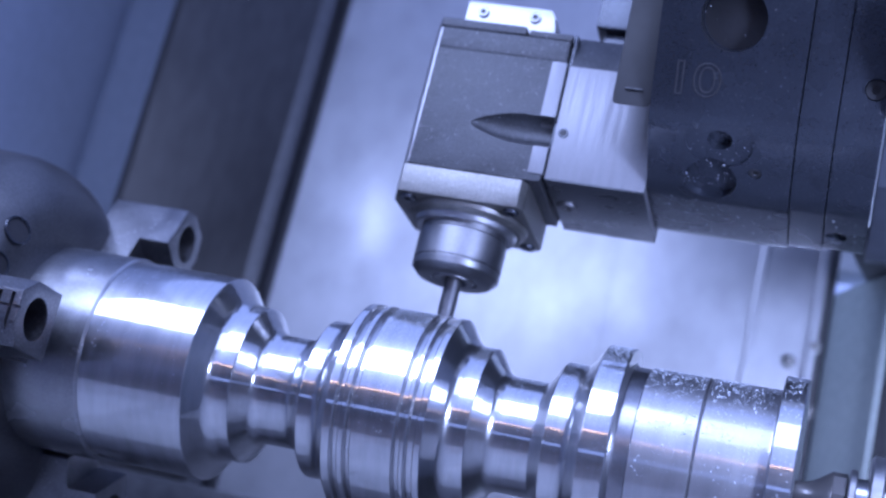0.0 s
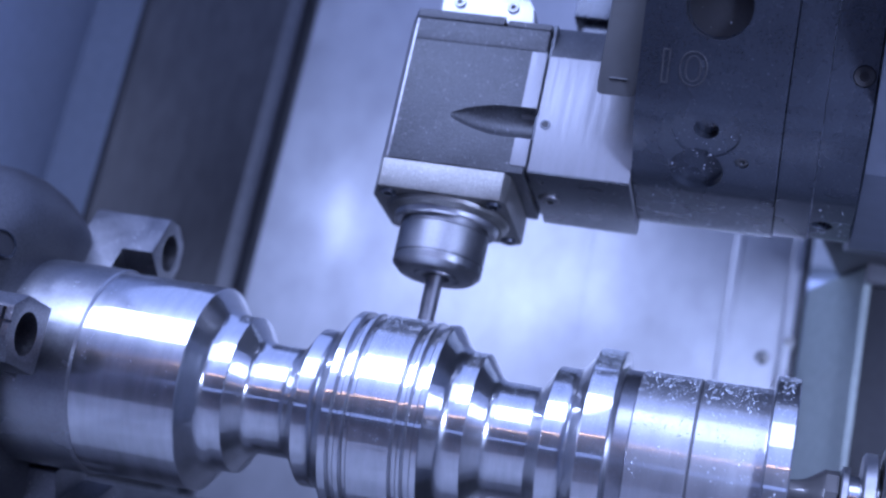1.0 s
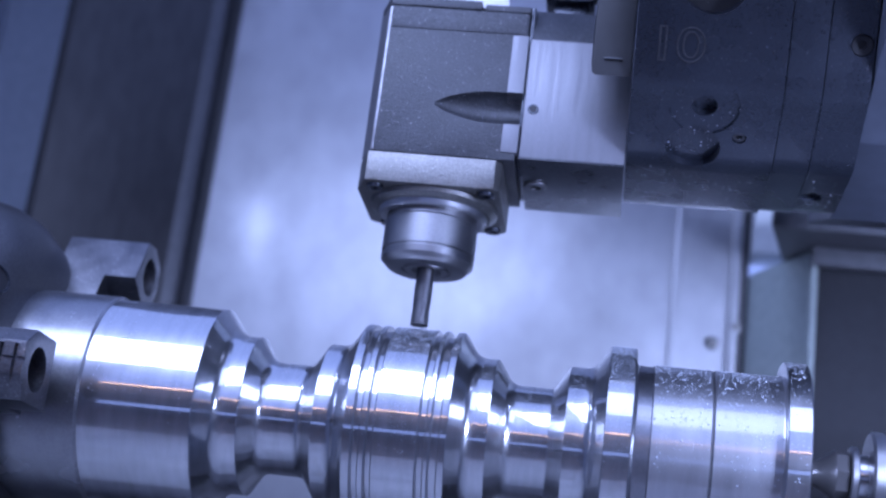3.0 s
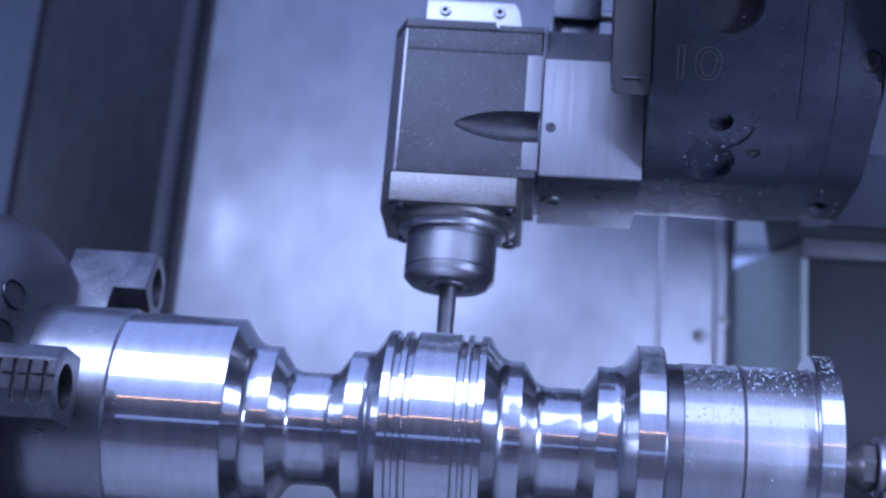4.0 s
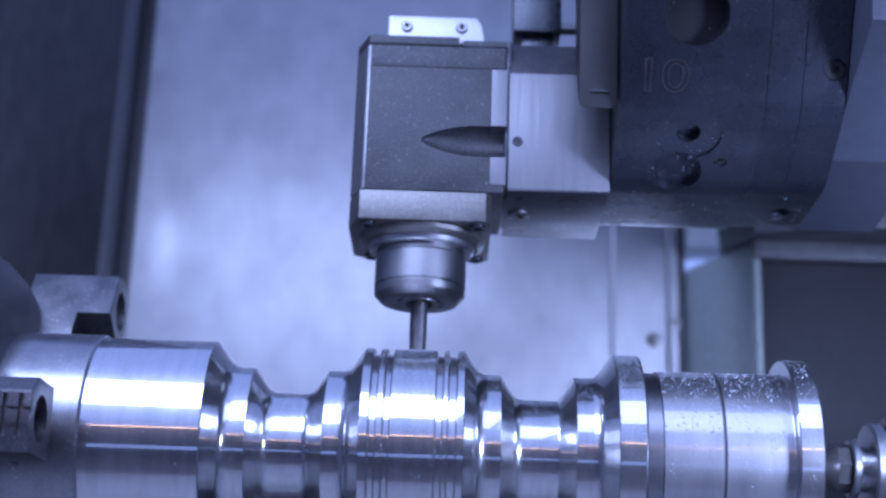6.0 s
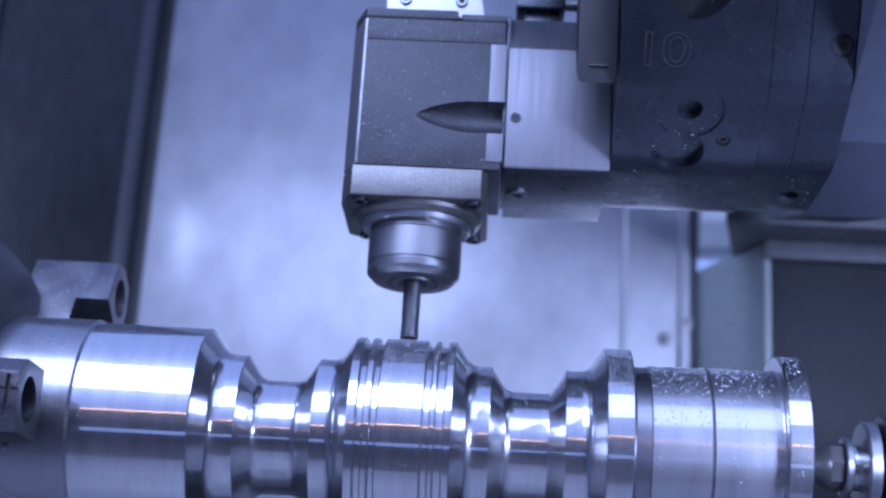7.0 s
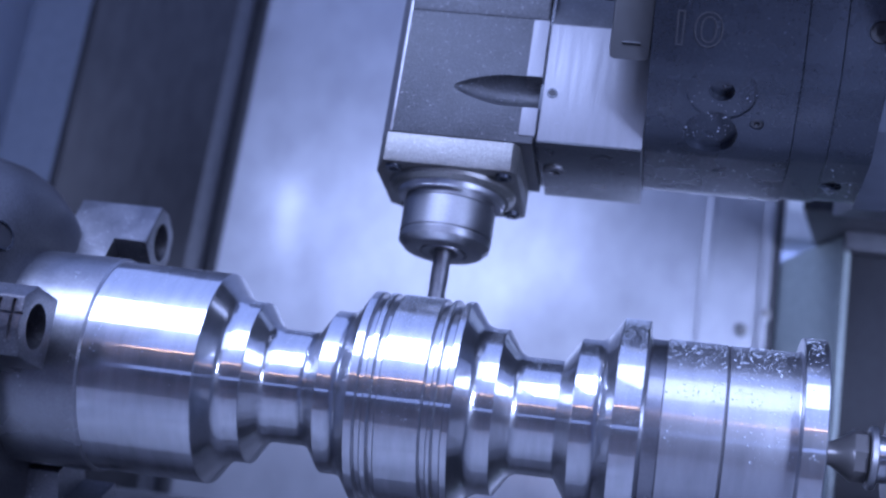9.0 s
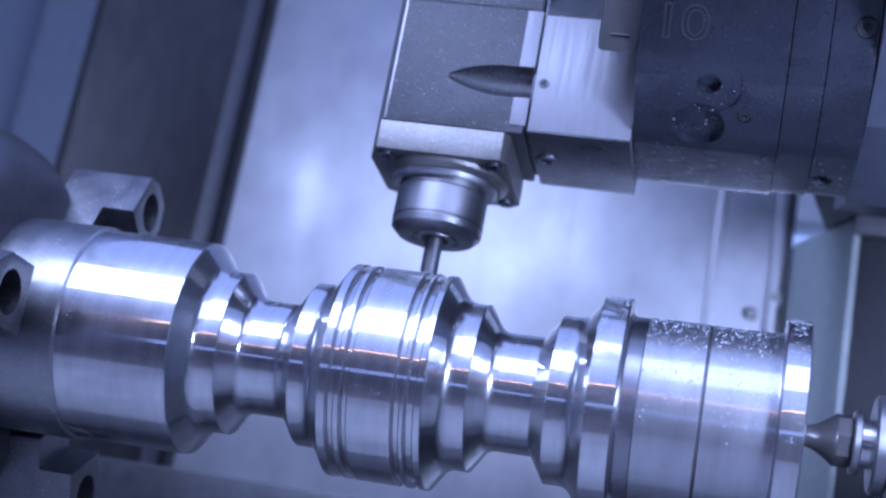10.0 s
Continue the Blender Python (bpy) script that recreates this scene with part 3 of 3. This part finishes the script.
# ---- turret ----
def build_turret():
    t = thing("turret", "dark oily steel tool turret with stamped station number", "turret")
    cy, cz = AX, 262.0
    ring = [(-23, 140.5), (42, 140.5), (85, 163), (122, 226), (131, 262), (122, 298), (85, 361), (42, 384), (-23, 384), (-66, 361), (-103, 298), (-112, 262), (-103, 226), (-66, 163)]
    inner = [(cy + (u - cy) * 0.985, cz + (v - cz) * 0.985) for u, v in ring]
    back_plate = [(62, 149), (-29, 157), (-119, 194), (-150, 420), (160, 420), (160, 180)]
    part("back_plate", prism(back_plate, 212, 260, "x", 1.5), FARPAINT, t, "blue grey painted turret housing")
    # facet seen to the front: normal at 30 degrees from straight down, and the next at 60

    def on_facet(u0, v0, u1, v1, x, along, depth=0.0):
        """A pose on the facet from (u0, v0) to (u1, v1), along millimetres from its start; z looks outwards."""
        d = Vector((0, u1 - u0, v1 - v0)).normalized()
        out = Vector((0, d.z, -d.y)) if d.y < 0 else Vector((0, -d.z, d.y))
        out = out if out.z < 0 or out.y < 0 else -out
        side = d.cross(out)
        at = (Vector((x, u0, v0)) + d * along + out * depth) * 0.001
        m = Matrix((side, d, out)).transposed().to_4x4()
        m.translation = at
        return m

    MID, HIGH = (-23, 140.5, -66, 163), (-66, 163, -103, 226)

    def cutter(facet, x, along, r, deep, sides=40):
        return turn_bm(turned([(-deep, 0), (-deep, r), (9, r), (9, 0)], sides, "z"), on_facet(*facet, x, along))

    part("rear_ring", prism(inner, 171.6, 189, "x", 7, 5, True), BLACKED, t)
    part("rear_ring", carve(prism([(cy + (u - cy) * 0.975, cz + (v - cz) * 0.975) for u, v in ring], 189.6, 211, "x", 7, 5, True),
                            cutter((42, 143.3, -23, 143.3), 196, 25, 5.6, 8), cutter(HIGH, 205, 26, 5.4, 8)), BLACKED, t)
    bores = [cutter(MID, 134.5, 38, 17.0, 1.2), cutter(MID, 134.5, 38, 6.2, 6), cutter(MID, 131, 12, 13.4, 6),
             cutter(MID, 153, 20, 3.4, 4), cutter(HIGH, 134, 52, 16.2, 14)]
    part("drum", carve(prism(ring, 98.6, 171, "x", 8, 6, True), *bores), BLACKED, t, "blackened faceted turret drum")

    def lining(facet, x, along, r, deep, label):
        """The bottom of a bore: a near-black disc, the shade inside put into its colour."""
        part("bore", turn_bm(turned([(-deep + 0.2, r * 0.97), (-deep + 0.2, 0)], 24, "z"), on_facet(*facet, x, along)), HOLE_SHADE, t, label)

    lining(HIGH, 134, 52, 16.2, 14, "large bore with its shade painted black")
    part("small_screw", turn_bm(turned([(-4, 3.2), (-1.2, 3.2), (-0.9, 2.8), (-0.9, 1.5), (-2.5, 1.5), (-2.5, 0)], 20, "z"), on_facet(*MID, 153, 20)), CHUCKSTEEL, t)
    for x, along, r, facet in ((196, 25, 5.4, (42, 143.3, -23, 143.3)), (205, 26, 5.2, HIGH)):
        o = part("screw", turn_bm(turned([(-5, r), (-4.2, r * 0.95), (-4.2, r * 0.42), (-6, r * 0.4)], 24, "z"), on_facet(*facet, x, along)), HOLE_SHADE, t)
        part("socket", turn_bm(turned([(-5.6, r * 0.44), (-5.6, 0)], 6, "z"), on_facet(*facet, x, along)), HOLE_SHADE, o)
    # stamped station number
    for body, x in (("1", 111.5), ("0", 125)):
        cu = bpy.data.curves.new("digit", "FONT")
        cu.body, cu.size, cu.fill_mode, cu.bevel_depth = body, 0.0235, "NONE", 0.00036
        cu.align_x, cu.align_y = "CENTER", "CENTER"
        tmp = new("digit", cu)
        me = bpy.data.meshes.new_from_object(tmp.evaluated_get(bpy.context.evaluated_depsgraph_get()))
        bpy.data.objects.remove(tmp)
        bpy.data.curves.remove(cu)
        me.transform(Matrix.Diagonal((1.25, 1.0, 1.0, 1.0)))
        me.materials.append(HOLE_SHADE)
        ob = new("digit", me)
        ob.parent = t
        ob.matrix_basis = on_facet(*HIGH, x, 20, 0.1)
        tagged(ob, "stamped outline digit")
    return t


def build_second_holder():
    b = thing("tool_holder", "blackened steel tool holder block on the turret face", "tool holder")
    part("holder_block", prism([(-64, 167), (-44, 200), (-30, 330), (-72, 330)], 78, 98.2, "x", 2.5), HOUSING, b)
    part("tag_bar", block(84, 93, -65.9, -64.9, 176, 177.0, 0.2), CASTBODY, b, "small worn mark")
    return b


head = build_head()
turret = build_turret()
second = build_second_holder()

# ---- coolant drops ----
# The coolant is clear; this opaque pale grey stands in for the drops' glints.
DROP = surface("coolant drop with painted glint", (0.42, 0.45, 0.50), 0.06, 0.0, 0.02, 80, 500, 0)
DROP.node_tree.nodes["Principled BSDF"].inputs["IOR"].default_value = 1.33
DROP.node_tree.nodes["Principled BSDF"].inputs["Transmission Weight"].default_value = 0.15


def bead(verts, faces, c, nrm, tx, size, rng):
    """Adds a small domed drop at c (millimetres) on a surface with normal nrm; tx lies in the surface."""
    ty = nrm.cross(tx)
    base = len(verts)
    sx, sy = rng.uniform(0.8, 1.3), rng.uniform(0.8, 1.5)
    for rr, hh in ((1.0, -0.05), (0.72, 0.45)):
        for k in range(7):
            q = 2 * math.pi * k / 7
            verts.append((c + (tx * math.cos(q) * sx + ty * math.sin(q) * sy) * rr * size + nrm * hh * size) * 0.001)
    verts.append((c + nrm * 0.66 * size) * 0.001)
    for k in range(7):
        k2 = (k + 1) % 7
        faces.append((base + k, base + k2, base + 7 + k2, base + 7 + k))
        faces.append((base + 7 + k, base + 7 + k2, base + 14))


def beads_mesh(name, verts, faces):
    me = bpy.data.meshes.new(name)
    me.from_pydata(verts, [], faces)
    me.materials.append(DROP)
    me.shade_smooth()
    return new(name, me)


def build_drops():
    rng = random.Random(7)
    verts, faces = [], []

    def drop(x, r, ang, size):
        nrm = Vector((0, -math.cos(radians(ang)), math.sin(radians(ang))))
        bead(verts, faces, Vector((x, 0, 0)) + nrm * r, nrm, Vector((1, 0, 0)), size, rng)

    # (from, to, radius, how many, size)
    wet = ((122.5, 150, 46.15, 700, 1.0), (152.5, 184, 46.2, 800, 1.0), (186.5, 196, 53.6, 170, 1.0), (-10, 10.6, 53.3, 2600, 0.6), (-16.6, -14.4, 53.3, 260, 0.55), (15.3, 16.9, 53.3, 200, 0.55),
           (22, 24.8, 53.3, 300, 0.55), (-24.8, -21.2, 53.3, 200, 0.55), (100.3, 112, 53.7, 2000, 0.55), (34, 43, 41.5, 700, 0.5), (53, 72, 29.3, 800, 0.5), (81, 91, 41.4, 700, 0.5),
           (-156, -103, 54, 260, 0.8), (-90, -81.5, 41.2, 320, 0.55), (-66, -54, 29.0, 420, 0.5), (-43, -35, 41.2, 320, 0.5))
    for x0, x1, r, count, size in wet:
        for _ in range(count):
            drop(rng.uniform(x0, x1), r, rng.triangular(-25, 98, 60), size * (0.16 + 0.36 * rng.random() ** 4))
    for x in (-151, -139, -129, -119, -109):
        for _ in range(26):
            drop(x + rng.gauss(0, 1.6), 54, rng.uniform(-6, 60), 0.15 + 0.3 * rng.random() ** 3)
    tagged(beads_mesh("coolant_drops", verts, faces), "tiny coolant drops beading on the wet shaft, pale grey for their glints", "drops", kind="stuff")


def wet_faces(parent, spots, seed):
    """Coolant beads on flat faces of a thing: (corner, side, side, how many, size)."""
    rng = random.Random(seed)
    verts, faces = [], []
    for o, u, v, count, size in spots:
        o, u, v = Vector(o), Vector(u), Vector(v)
        nrm = u.cross(v).normalized()
        for _ in range(count):
            c = o + u * rng.random() + v * rng.random() ** 0.8
            bead(verts, faces, c, nrm, u.normalized(), size * (0.22 + 0.5 * rng.random() ** 4), rng)
    ob = beads_mesh("coolant_beads", verts, faces)
    ob.parent = parent
    tagged(ob, "fine beads of coolant", kind="stuff")


# facets of the drum, then the faces of the milling head
wet_faces(turret, [((104, -58, 159.0), (64, 0, 0), (0, 30, -15.7), 110, 0.9), ((104, -20, 140.4), (64, 0, 0), (0, 55, 0), 120, 0.9), ((190, -18, 143.2), (20, 0, 0), (0, 50, 0), 40, 0.8),
                   ((104, -99, 219.2), (64, 0, 0), (0, 30, -51), 50, 0.7)], 3)
wet_faces(head, [((46, -25.55, 201), (50, 0, 0), (0, 0, -62), 60, 0.7), ((-29, -26.05, 203), (62, 0, 0), (0, 0, -66), 260, 0.42), ((-31, -26.45, 133), (63, 0, 0), (0, 0, -14), 60, 0.5),
                 ((48, -24, 136.2), (46, 0, 0), (0, 70, 0), 40, 0.7)], 5)
build_drops()


# ---- what moves: the turret and its tools stroke to and fro across the shaft ----
STROKE = [(0, 21.1), (0.5, 15.6), (1, 3.7), (1.5, -7.1), (2, -18.4), (2.45, -27.2), (2.65, -28.8), (2.85, -26.2), (3.5, -11.6), (4, 0.1), (4.5, 10.5), (5, 21.2),
          (5.2, 21.6), (5.5, 14.8), (6.2, -1.5), (7, -19.0), (7.5, -28.6), (7.7, -28.4), (8, -22.8), (8.5, -11.9), (9, 0.2), (9.5, 10.4), (10, 21.7)]


def motions():
    for ob in (head, turret, second):
        walk(ob, [(t, pose(0, y * 0.001, 0)) for t, y in STROKE])


motions()
